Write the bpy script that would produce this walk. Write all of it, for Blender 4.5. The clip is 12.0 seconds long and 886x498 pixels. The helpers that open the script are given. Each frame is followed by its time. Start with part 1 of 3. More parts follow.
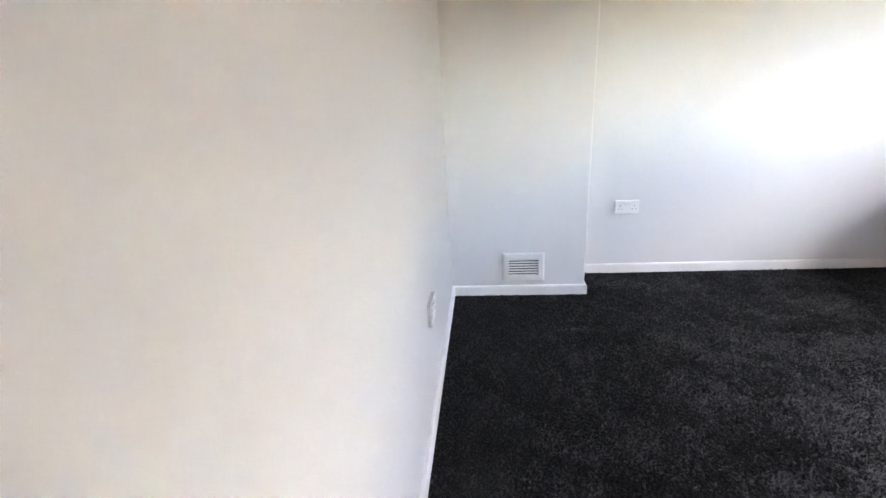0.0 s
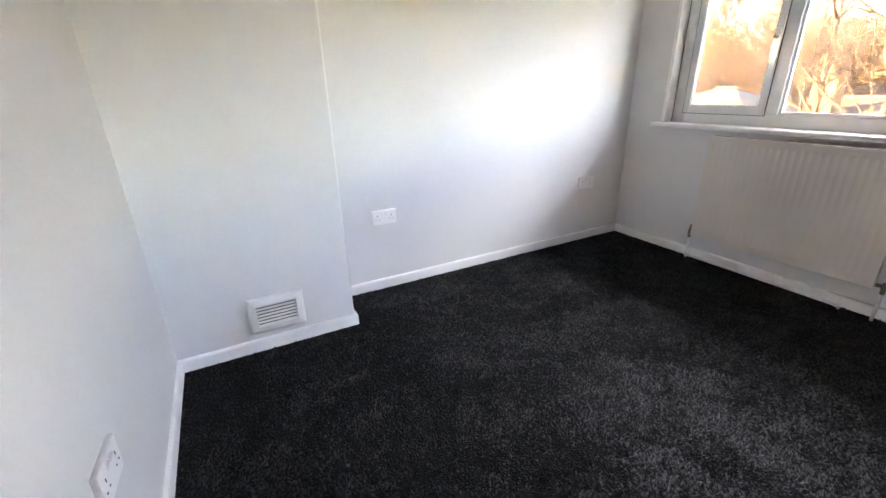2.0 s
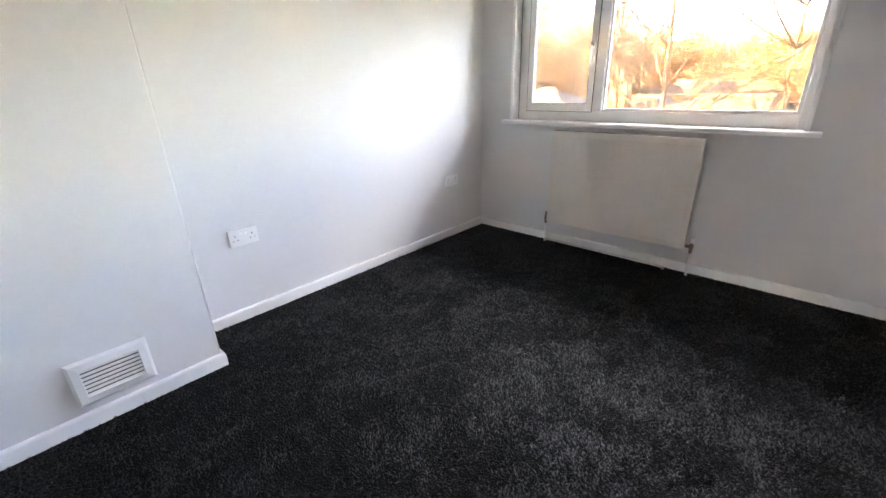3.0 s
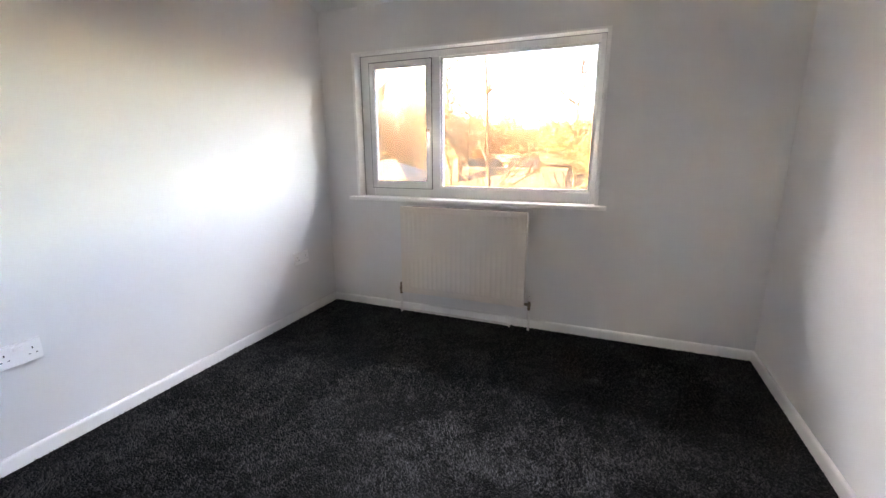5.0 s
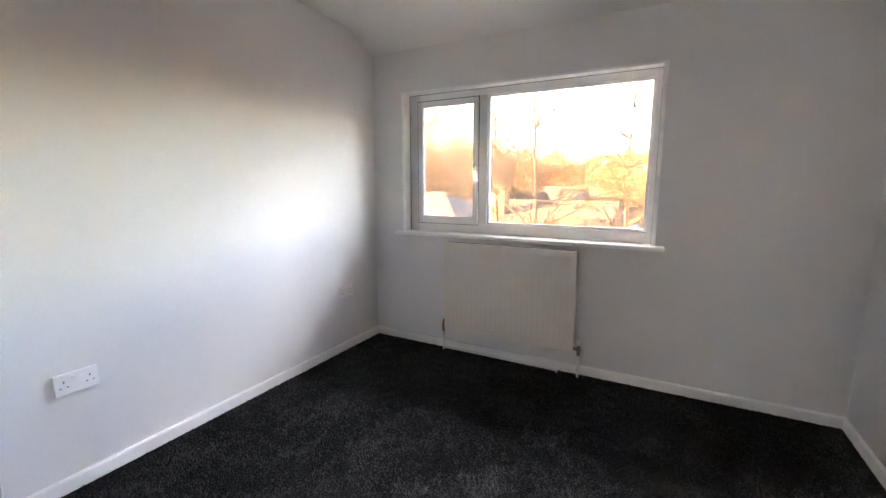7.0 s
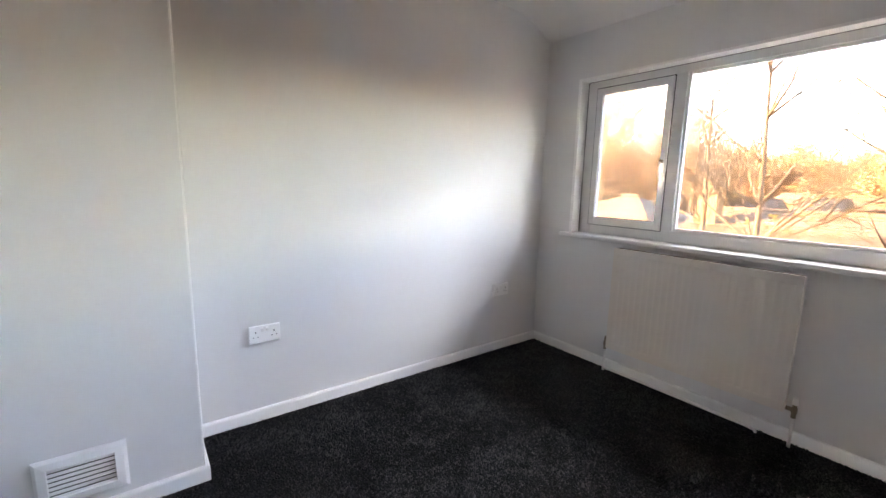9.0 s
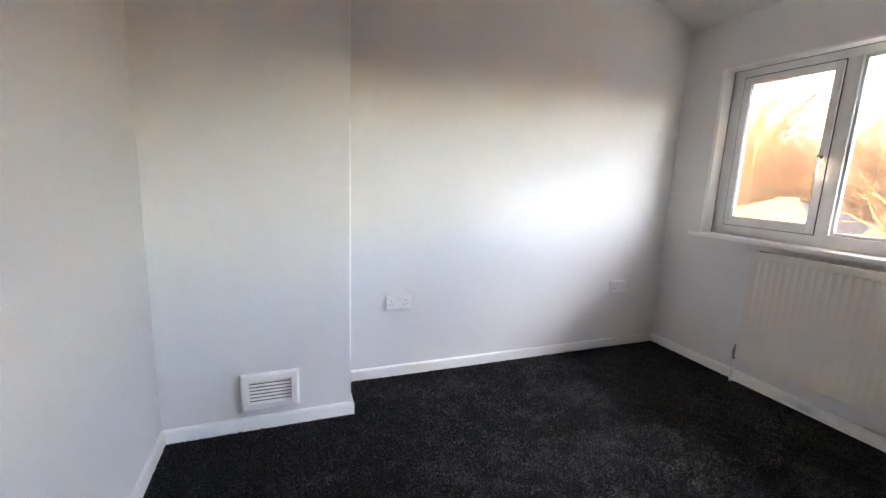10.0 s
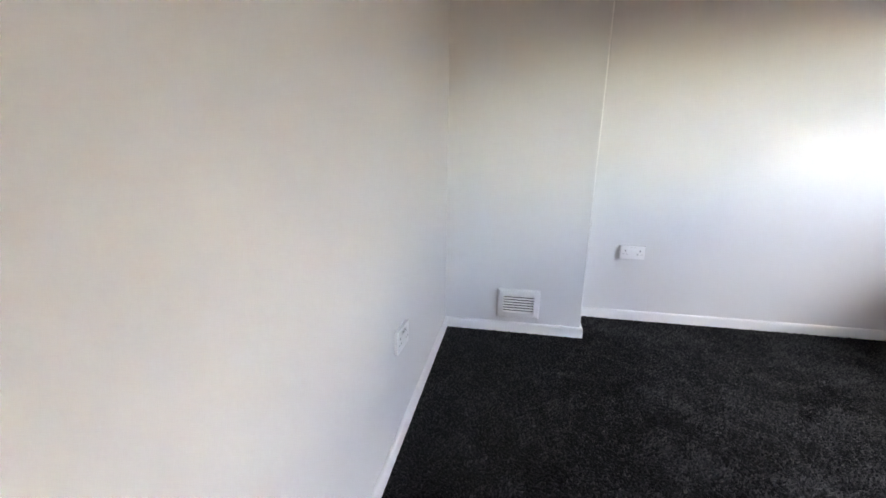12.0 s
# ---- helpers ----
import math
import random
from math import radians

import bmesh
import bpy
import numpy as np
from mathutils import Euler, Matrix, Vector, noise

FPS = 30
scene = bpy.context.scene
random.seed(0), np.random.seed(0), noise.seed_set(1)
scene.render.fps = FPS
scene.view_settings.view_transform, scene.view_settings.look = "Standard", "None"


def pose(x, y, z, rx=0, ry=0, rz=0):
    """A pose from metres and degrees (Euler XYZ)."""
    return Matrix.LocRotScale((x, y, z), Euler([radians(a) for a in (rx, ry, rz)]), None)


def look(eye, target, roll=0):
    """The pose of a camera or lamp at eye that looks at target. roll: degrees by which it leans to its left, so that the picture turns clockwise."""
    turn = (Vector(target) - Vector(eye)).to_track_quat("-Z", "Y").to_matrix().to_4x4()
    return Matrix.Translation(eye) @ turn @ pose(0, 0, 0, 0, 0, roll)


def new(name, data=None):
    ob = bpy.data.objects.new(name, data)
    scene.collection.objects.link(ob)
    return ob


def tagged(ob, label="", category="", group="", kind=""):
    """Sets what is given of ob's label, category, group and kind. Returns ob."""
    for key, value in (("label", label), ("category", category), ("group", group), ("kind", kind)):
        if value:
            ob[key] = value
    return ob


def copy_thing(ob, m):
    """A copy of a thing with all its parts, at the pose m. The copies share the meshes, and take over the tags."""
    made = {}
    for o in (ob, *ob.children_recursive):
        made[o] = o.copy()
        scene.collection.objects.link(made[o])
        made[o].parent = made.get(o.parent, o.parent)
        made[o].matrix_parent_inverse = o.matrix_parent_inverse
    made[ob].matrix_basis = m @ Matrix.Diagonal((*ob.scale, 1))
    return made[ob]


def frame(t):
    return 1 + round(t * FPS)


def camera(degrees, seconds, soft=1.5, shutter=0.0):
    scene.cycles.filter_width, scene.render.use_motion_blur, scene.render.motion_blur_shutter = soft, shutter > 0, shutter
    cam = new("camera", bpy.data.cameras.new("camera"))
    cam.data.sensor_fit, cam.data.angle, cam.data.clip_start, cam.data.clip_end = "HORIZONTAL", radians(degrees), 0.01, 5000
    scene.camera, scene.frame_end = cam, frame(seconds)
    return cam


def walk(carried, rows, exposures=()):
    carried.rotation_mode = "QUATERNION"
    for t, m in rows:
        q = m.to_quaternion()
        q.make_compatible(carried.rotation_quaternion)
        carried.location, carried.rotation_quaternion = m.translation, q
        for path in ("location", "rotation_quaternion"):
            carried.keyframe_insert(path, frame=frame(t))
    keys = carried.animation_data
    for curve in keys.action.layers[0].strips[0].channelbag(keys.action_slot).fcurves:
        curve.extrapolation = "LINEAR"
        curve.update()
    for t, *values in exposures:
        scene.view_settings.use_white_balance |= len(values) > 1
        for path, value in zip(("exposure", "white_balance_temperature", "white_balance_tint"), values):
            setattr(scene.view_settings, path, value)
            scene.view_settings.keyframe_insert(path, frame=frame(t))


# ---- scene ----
cam = camera(94.0, 12.0)
PATH = [
    (0, (0.991, 1.573, 1.138), (0.787, 3.452, 0.483), -3.5),
    (0.5, (1.036, 1.712, 1.146), (1.06, 3.6, 0.486), -2.9),
    (1, (1.08, 1.806, 1.172), (1.371, 3.666, 0.498), -2.4),
    (1.5, (1.132, 1.887, 1.166), (1.687, 3.677, 0.466), -2.2),
    (2, (1.124, 2.037, 1.162), (1.986, 3.686, 0.429), -1.6),
    (2.5, (1.119, 2.112, 1.147), (2.256, 3.582, 0.408), -1.8),
    (3, (1.134, 2.145, 1.156), (2.492, 3.412, 0.413), -1.7),
    (3.5, (1.146, 2.156, 1.16), (2.682, 3.213, 0.436), -1.4),
    (3.7, (1.163, 2.164, 1.159), (2.754, 3.151, 0.454), -1.4),
    (5.5, (1.149, 2.174, 1.247), (2.98, 2.884, 0.866), -0.7),
    (6, (1.158, 2.159, 1.262), (2.981, 2.917, 0.945), -0.7),
    (6.5, (1.162, 2.2, 1.251), (2.962, 3.018, 0.95), -0.3),
    (8.5, (1.464, 2.183, 1.24), (2.815, 3.621, 0.912), 0.7),
    (9, (1.44, 2.172, 1.215), (2.618, 3.757, 0.896), 1.3),
    (9.5, (1.389, 2.1, 1.212), (2.338, 3.828, 0.872), 2.0),
    (10, (1.305, 2.023, 1.192), (2.012, 3.86, 0.84), 2.3),
    (10.5, (1.244, 1.933, 1.179), (1.706, 3.841, 0.798), 2.3),
    (11, (1.223, 1.874, 1.14), (1.452, 3.816, 0.724), 1.8),
    (11.5, (1.176, 1.763, 1.142), (1.176, 3.707, 0.675), 1.8),
    (12, (1.172, 1.607, 1.14), (0.836, 3.507, 0.614), 0.7),
]
EXPOSURES = [(0, 8.6), (2, 8.47), (3, 8.52), (3.7, 8.52), (5.5, 8.37), (8.5, 8.18), (9.5, 8.22), (10.5, 8.38), (12, 8.32)]
walk(cam, [(t, look(eye, target, roll)) for t, eye, target, roll in PATH], EXPOSURES)

# ---- light ----
world = bpy.data.worlds.new("sky")
scene.world = world
world.use_nodes = True
wn = world.node_tree
sky = wn.nodes.new("ShaderNodeTexSky")
sky.sky_type = "NISHITA"
sky.sun_disc = False
sky.sun_elevation = radians(18)
sky.sun_rotation = radians(37)
sky.air_density = 1.0
sky.dust_density = 1.0
sky.ozone_density = 1.0
wn.links.new(sky.outputs["Color"], wn.nodes["Background"].inputs["Color"])
wn.nodes["Background"].inputs["Strength"].default_value = 0.13

sun = new("sun", bpy.data.lights.new("sun", "SUN"))
sun.data.energy = 4.6
sun.data.angle = radians(0.5)
sun.data.color = (1.0, 0.66, 0.36)
sun.matrix_world = look((-12, 16, 6.5), (0, 0, 0))
# area lamp added out of view above the window, standing in for upper sky
lamp = new("sky_fill_lamp", bpy.data.lights.new("sky_fill_lamp", "AREA"))
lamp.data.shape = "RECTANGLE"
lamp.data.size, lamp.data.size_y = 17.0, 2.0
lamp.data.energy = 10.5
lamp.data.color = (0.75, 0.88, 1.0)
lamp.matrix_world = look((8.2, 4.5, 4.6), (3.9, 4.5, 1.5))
scene.view_settings.use_white_balance = True
scene.view_settings.white_balance_temperature = 7450
scene.view_settings.white_balance_tint = 23

# ---- materials ----


def mat(name, color=(0.8, 0.8, 0.8), rough=0.6, metal=0.0, vary=0.0, scale=4.0, fine=0.0, fine_scale=300.0,
        bump=0.0, bump_scale=200.0, bump_dist=0.001, rand=0.0, island=0.0, spec=0.5, color2=None):
    """A surface with colour variation at a broad and a fine scale, fine relief, and variation from piece to piece."""
    m = bpy.data.materials.new(name)
    m.use_nodes = True
    nt = m.node_tree
    b = nt.nodes["Principled BSDF"]
    b.inputs["Roughness"].default_value = rough
    b.inputs["Metallic"].default_value = metal
    b.inputs["Specular IOR Level"].default_value = spec
    b.inputs["Base Color"].default_value = (*color, 1)
    tc = nt.nodes.new("ShaderNodeTexCoord")
    out = None
    col = nt.nodes.new("ShaderNodeRGB")
    col.outputs[0].default_value = (*color, 1)
    out = col.outputs[0]

    def mul(src, value_socket, lo, hi):
        r = nt.nodes.new("ShaderNodeMapRange")
        r.inputs["From Min"].default_value, r.inputs["From Max"].default_value = 0.25, 0.75
        r.inputs["To Min"].default_value, r.inputs["To Max"].default_value = lo, hi
        nt.links.new(value_socket, r.inputs["Value"])
        v = nt.nodes.new("ShaderNodeVectorMath")
        v.operation = "SCALE"
        nt.links.new(src, v.inputs[0])
        nt.links.new(r.outputs[0], v.inputs["Scale"])
        return v.outputs[0]

    def noise_tex(s, detail=4.0):
        n = nt.nodes.new("ShaderNodeTexNoise")
        n.inputs["Scale"].default_value, n.inputs["Detail"].default_value = s, detail
        nt.links.new(tc.outputs["Object"], n.inputs["Vector"])
        return n.outputs["Fac"]

    if color2:
        mx = nt.nodes.new("ShaderNodeMix")
        mx.data_type = "RGBA"
        mx.inputs["B"].default_value = (*color2, 1)
        nt.links.new(noise_tex(scale * 0.6), mx.inputs["Factor"])
        nt.links.new(out, mx.inputs["A"])
        out = mx.outputs["Result"]
    if vary:
        out = mul(out, noise_tex(scale), 1 - vary, 1 + vary)
    if fine:
        out = mul(out, noise_tex(fine_scale, 2.0), 1 - fine, 1 + fine)
    if rand:
        oi = nt.nodes.new("ShaderNodeObjectInfo")
        out = mul(out, oi.outputs["Random"], 1 - rand, 1 + rand)
    if island:
        ge = nt.nodes.new("ShaderNodeNewGeometry")
        out = mul(out, ge.outputs["Random Per Island"], 1 - island, 1 + island)
    nt.links.new(out, b.inputs["Base Color"])
    if bump:
        bp = nt.nodes.new("ShaderNodeBump")
        bp.inputs["Strength"].default_value, bp.inputs["Distance"].default_value = bump, bump_dist
        nt.links.new(noise_tex(bump_scale, 3.0), bp.inputs["Height"])
        nt.links.new(bp.outputs[0], b.inputs["Normal"])
    return m


M_WALL = mat("wall_paint", (0.73, 0.725, 0.715), 0.62, vary=0.018, scale=1.6, bump=0.25, bump_scale=140, bump_dist=0.0012, spec=0.3)
M_CEIL = mat("ceiling_paint", (0.76, 0.755, 0.745), 0.8, vary=0.015, scale=2.0, bump=0.2, bump_scale=110, bump_dist=0.001, spec=0.2)
M_GLOSS = mat("white_gloss_paint", (0.87, 0.865, 0.85), 0.28, vary=0.02, scale=6, bump=0.15, bump_scale=60, bump_dist=0.0006)
M_DOOR = mat("door_satin_paint", (0.74, 0.71, 0.67), 0.38, vary=0.02, scale=5, bump=0.3, bump_scale=90, bump_dist=0.0006)
M_UPVC = mat("white_upvc", (0.80, 0.80, 0.79), 0.32, vary=0.015, scale=5)
M_GASKET_SHADE = mat("dark_gasket_and_gap_shade", (0.05, 0.05, 0.05), 0.7)
M_PLASTIC = mat("white_moulded_plastic", (0.86, 0.85, 0.84), 0.3, vary=0.01, scale=8)
M_GAP_SHADE = mat("grey_gap_shade", (0.22, 0.21, 0.20), 0.7)
M_HOLE = mat("dark_socket_hole", (0.02, 0.02, 0.02), 0.8)
M_VENTBACK = mat("vent_shadow_gap", (0.04, 0.04, 0.04), 0.9)
M_RAD = mat("cream_radiator_enamel", (0.74, 0.68, 0.61), 0.35, vary=0.02, scale=5, bump=0.08, bump_scale=40)
M_STAIN_SHADE = mat("brown_stained_shaded_enamel", (0.13, 0.075, 0.05), 0.7, vary=0.3, scale=14, fine=0.3, fine_scale=90)
M_CHROME = mat("polished_chrome", (0.78, 0.78, 0.76), 0.14, metal=1.0)
M_BRASS = mat("dull_valve_metal", (0.25, 0.21, 0.16), 0.35, metal=1.0, vary=0.1, scale=60)
M_PIPE = mat("painted_pipe", (0.78, 0.77, 0.75), 0.35, vary=0.03, scale=30)
M_CARPET = mat("charcoal_carpet_backing", (0.010, 0.010, 0.011), 0.95, vary=0.35, scale=5, fine=0.4, fine_scale=220, bump=0.6, bump_scale=300, bump_dist=0.004, spec=0.1)
M_TUFT = mat("charcoal_carpet_pile", (0.0070, 0.0070, 0.0084), 0.5, vary=0.85, scale=9, fine=0.92, fine_scale=20, bump=0, spec=0.32)
tn = M_TUFT.node_tree
t_geo, t_ramp, t_mix = (tn.nodes.new(k) for k in ("ShaderNodeNewGeometry", "ShaderNodeValToRGB", "ShaderNodeVectorMath"))
t_mix.operation = "MULTIPLY"
for pos, v in ((0.0, 0.35), (0.6, 0.8), (0.86, 1.3), (0.93, 2.2), (1.0, 4.2)):
    e = t_ramp.color_ramp.elements.new(pos) if pos not in (0.0, 1.0) else t_ramp.color_ramp.elements[0 if pos == 0.0 else -1]
    e.color = (v, v, v, 1)
t_bsdf = tn.nodes["Principled BSDF"]
tn.links.new(t_geo.outputs["Random Per Island"], t_ramp.inputs["Fac"])
tn.links.new(t_bsdf.inputs["Base Color"].links[0].from_socket, t_mix.inputs[0])
tn.links.new(t_ramp.outputs["Color"], t_mix.inputs[1])
tn.links.new(t_mix.outputs[0], t_bsdf.inputs["Base Color"])
M_BRICKOUT = mat("outer_wall_brick", (0.34, 0.2, 0.14), 0.9, vary=0.2, scale=3, fine=0.15, fine_scale=60)
M_GRASS = mat("dry_winter_grass", (0.14, 0.10, 0.055), 0.95, vary=0.3, scale=0.4, fine=0.2, fine_scale=12)
M_TARMAC = mat("tarmac", (0.05, 0.05, 0.055), 0.9, vary=0.2, scale=0.5, fine=0.15, fine_scale=30)
M_TILE = mat("weathered_roof_tiles", (0.22, 0.15, 0.095), 0.85, vary=0.15, scale=0.8, rand=0.12, island=0.2, fine=0.15, fine_scale=25)
M_PALEROOF = mat("pale_grey_roof_tiles", (0.24, 0.18, 0.12), 0.85, vary=0.1, scale=1.0, island=0.12, fine=0.1, fine_scale=25)
M_RENDER = mat("pale_render", (0.34, 0.23, 0.12), 0.9, vary=0.08, scale=0.7)
M_DKGLASS = mat("dark_window_glass", (0.03, 0.035, 0.04), 0.1)
M_BARK = mat("pale_bark", (0.18, 0.14, 0.09), 0.9, vary=0.25, scale=6, fine=0.2, fine_scale=60)
M_TWIG = mat("brown_twigs", (0.46, 0.34, 0.21), 0.9, vary=0.3, scale=0.6, rand=0.25, island=0.3)
M_WOODS = mat("russet_woodland", (0.47, 0.32, 0.175), 0.95, vary=0.3, scale=0.3, rand=0.35, island=0.35)
M_FIR = mat("dark_evergreen", (0.30, 0.25, 0.12), 0.95, vary=0.3, scale=0.5, island=0.35)
M_LEAF = mat("yellow_green_leaves", (0.14, 0.12, 0.025), 0.7, island=0.4)
M_CARWHITE = mat("white_car_paint", (0.75, 0.75, 0.75), 0.25)
M_CARBLUE = mat("dark_blue_car_paint", (0.04, 0.05, 0.10), 0.25)
M_TYRE = mat("tyre_rubber", (0.03, 0.03, 0.03), 0.9)

# Panes carry a dark grey tint that dims the bright view outside.
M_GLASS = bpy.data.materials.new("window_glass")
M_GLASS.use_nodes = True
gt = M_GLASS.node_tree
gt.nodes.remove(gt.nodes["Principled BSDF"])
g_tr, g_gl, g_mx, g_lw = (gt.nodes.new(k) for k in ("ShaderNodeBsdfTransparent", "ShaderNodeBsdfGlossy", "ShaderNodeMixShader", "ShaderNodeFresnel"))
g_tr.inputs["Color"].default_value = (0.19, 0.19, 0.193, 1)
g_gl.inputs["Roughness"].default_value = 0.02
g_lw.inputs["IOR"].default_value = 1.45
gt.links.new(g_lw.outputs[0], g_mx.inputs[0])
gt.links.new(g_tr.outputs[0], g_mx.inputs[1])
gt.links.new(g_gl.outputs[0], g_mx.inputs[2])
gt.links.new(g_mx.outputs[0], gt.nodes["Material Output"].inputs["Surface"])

# ---- mesh helpers ----


def to_mesh(name, bm, material, smooth=False):
    me = bpy.data.meshes.new(name)
    bmesh.ops.recalc_face_normals(bm, faces=bm.faces)
    bm.to_mesh(me)
    bm.free()
    me.materials.append(material)
    if smooth:
        me.polygons.foreach_set("use_smooth", [True] * len(me.polygons))
    return me


def part(name, bm, material, parent=None, label="", smooth=False):
    """One bmesh as one mesh object, under a thing or a part."""
    ob = new(name, to_mesh(name, bm, material, smooth))
    if parent:
        ob.parent = parent
    if label:
        ob["label"] = label
    return ob


def thing(name, label, category, at=(0, 0, 0), rz=0.0, group=""):
    ob = new(name)
    ob.empty_display_size = 0.1
    ob.matrix_world = pose(*at, 0, 0, rz)
    return tagged(ob, label, category, group)


def box(bm, x0, x1, y0, y1, z0, z1, bevel=0.0, segs=2):
    b2 = bmesh.new()
    bmesh.ops.create_cube(b2, size=1)
    bmesh.ops.scale(b2, verts=b2.verts, vec=(x1 - x0, y1 - y0, z1 - z0))
    bmesh.ops.translate(b2, verts=b2.verts, vec=((x0 + x1) / 2, (y0 + y1) / 2, (z0 + z1) / 2))
    if bevel:
        bmesh.ops.bevel(b2, geom=b2.edges[:], offset=bevel, segments=segs, affect="EDGES", profile=0.5)
    tmp = bpy.data.meshes.new("tmp")
    b2.to_mesh(tmp)
    b2.free()
    bm.from_mesh(tmp)
    bpy.data.meshes.remove(tmp)
    return bm


def boxes(*dims, bevel=0.0):
    bm = bmesh.new()
    for d in dims:
        box(bm, *d, bevel=bevel)
    return bm


def lathe(profile, axis="Z", n=20, at=(0, 0, 0)):
    """Turned shape: profile of (radius, height)."""
    bm = bmesh.new()
    rings = []
    for r, h in profile:
        ring = []
        for i in range(n):
            a = 2 * math.pi * i / n
            p = Vector((r * math.cos(a), r * math.sin(a), h))
            if axis == "Y":
                p = Vector((p.x, p.z, p.y))
            elif axis == "X":
                p = Vector((p.z, p.x, p.y))
            ring.append(bm.verts.new(p + Vector(at)))
        rings.append(ring)
    for a, b in zip(rings, rings[1:]):
        for i in range(n):
            bm.faces.new((a[i], a[(i + 1) % n], b[(i + 1) % n], b[i]))
    bm.faces.new(rings[0])
    bm.faces.new(rings[-1])
    return bm


def tube(bm, pts, radii, n=6):
    """A round bar along points."""
    rings = []
    for i, p in enumerate(pts):
        p = Vector(p)
        a = Vector(pts[max(i - 1, 0)])
        b = Vector(pts[min(i + 1, len(pts) - 1)])
        d = (b - a).normalized()
        u = d.cross(Vector((0.13, 0.31, 0.94)) if abs(d.z) < 0.9 else Vector((1, 0.1, 0))).normalized()
        v = d.cross(u)
        r = radii[i]
        rings.append([bm.verts.new(p + (u * math.cos(2 * math.pi * k / n) + v * math.sin(2 * math.pi * k / n)) * r) for k in range(n)])
    for a, b in zip(rings, rings[1:]):
        for k in range(n):
            bm.faces.new((a[k], a[(k + 1) % n], b[(k + 1) % n], b[k]))
    bm.faces.new(rings[0])
    bm.faces.new(list(reversed(rings[-1])))
    return bm


def sweep(profile, path, closed=False):
    """Sweeps a profile of (outwards, z) along a path in plan; the room lies to the path's left, where outwards points."""
    bm = bmesh.new()
    rings = []
    n = len(path)
    for i, p in enumerate(path):
        p = Vector(p)
        d0 = (p - Vector(path[i - 1])).normalized() if i > 0 else None
        d1 = (Vector(path[i + 1]) - p).normalized() if i < n - 1 else None
        d0, d1 = d0 or d1, d1 or d0
        n0, n1 = Vector((-d0.y, d0.x)), Vector((-d1.y, d1.x))
        m = (n0 + n1) / (1 + n0.dot(n1))
        rings.append([bm.verts.new((p.x + m.x * o, p.y + m.y * o, z)) for o, z in profile])
    for a, b in zip(rings, rings[1:]):
        for k in range(len(profile)):
            bm.faces.new((a[k], a[(k + 1) % len(profile)], b[(k + 1) % len(profile)], b[k]))
    bm.faces.new(rings[0])
    bm.faces.new(rings[-1])
    return bm


def structure(name, bm, material, label="", smooth=False):
    return tagged(part(name, bm, material, label=label, smooth=smooth), label, kind="structure")


# ---- plan ----
XW, XE, YS, YN = 0.78, 3.92, 1.30, 4.272      # inner faces of the four walls
BX, BY = 1.585, 3.945                        # chimney breast: its side and its face
CEIL, LOW, SLOPE = 2.35, 2.215, 3.66         # flat ceiling, its low edge over the window, where the slope begins
T = 0.17                                     # thickness of the outer walls
WY0, WY1, WZ0, WZ1 = 2.235, 4.0, 0.885, 1.92  # window opening
DX0, DX1, DZ = 0.83, 1.57, 1.98              # doorway in the south wall
GROUND = -2.65

structure("wall_north", boxes((XW, XE, YN, YN + T, GROUND, 2.6)), M_WALL, "plain painted wall, warm white")
structure("wall_west", boxes((XW - 0.12, XW, YS - 0.1, YN + T, GROUND, 2.6)), M_WALL, "plain painted wall, warm white")
structure("wall_east", boxes((XE, XE + T, YS - 0.1, YN + T, GROUND, WZ0), (XE, XE + T, YS - 0.1, YN + T, WZ1, 2.6),
                             (XE, XE + T, YS - 0.1, WY0, WZ0, WZ1), (XE, XE + T, WY1, YN + T, WZ0, WZ1)), M_WALL,
          "painted wall round the window, pale grey white")
structure("wall_south", boxes((XW, DX0, YS - 0.1, YS, 0, 2.6), (DX1, XE, YS - 0.1, YS, 0, 2.6), (DX0, DX1, YS - 0.1, YS, DZ, 2.6)), M_WALL,
          "painted wall with a doorway, warm white")
bm = boxes((XW, BX, BY, YN, 0, CEIL))
bmesh.ops.bevel(bm, geom=[e for e in bm.edges if abs(e.verts[0].co.x - BX) < 1e-4 and abs(e.verts[1].co.x - BX) < 1e-4
                          and abs(e.verts[0].co.y - BY) < 1e-4 and abs(e.verts[1].co.y - BY) < 1e-4], offset=0.005, segments=3, affect="EDGES")
structure("chimney_breast", bm, M_WALL, "painted chimney breast, warm white")

# bead added whiter and glossier than the wall, to carry the corner's highlight
bead = lathe([(0.0075, 0.0), (0.0075, CEIL)], "Z", 16, (BX - 0.0073, BY + 0.0073, 0.0))
structure("corner_bead", bead, M_GLOSS, "white gloss corner bead added for the highlight on the chimney breast", smooth=True)

# ceiling: flat, then curving down to the window wall
bm = bmesh.new()
prof = [(XW, CEIL), (SLOPE - 0.12, CEIL)]
for i in range(1, 7):
    s = i / 6
    prof.append((SLOPE - 0.12 + 0.2 * s, CEIL - 0.045 * s * s))
prof.append((XE, LOW))
top = [(x, 2.6) for x, z in reversed(prof)]
ring0 = [bm.verts.new((x, YS, z)) for x, z in prof + top]
ring1 = [bm.verts.new((x, YN, z)) for x, z in prof + top]
for i in range(len(ring0)):
    j = (i + 1) % len(ring0)
    bm.faces.new((ring0[i], ring0[j], ring1[j], ring1[i]))
bm.faces.new(ring0)
bm.faces.new(ring1)
structure("ceiling", bm, M_CEIL, "white painted ceiling that slopes down over the window")
# unseen deck added on top, closing the shell against the sun
structure("roof", boxes((XW - 0.5, XE + T + 0.05, -0.6, YN + T + 0.2, 2.6, 2.75)), M_TARMAC, "unseen flat dark deck that keeps the sun out")

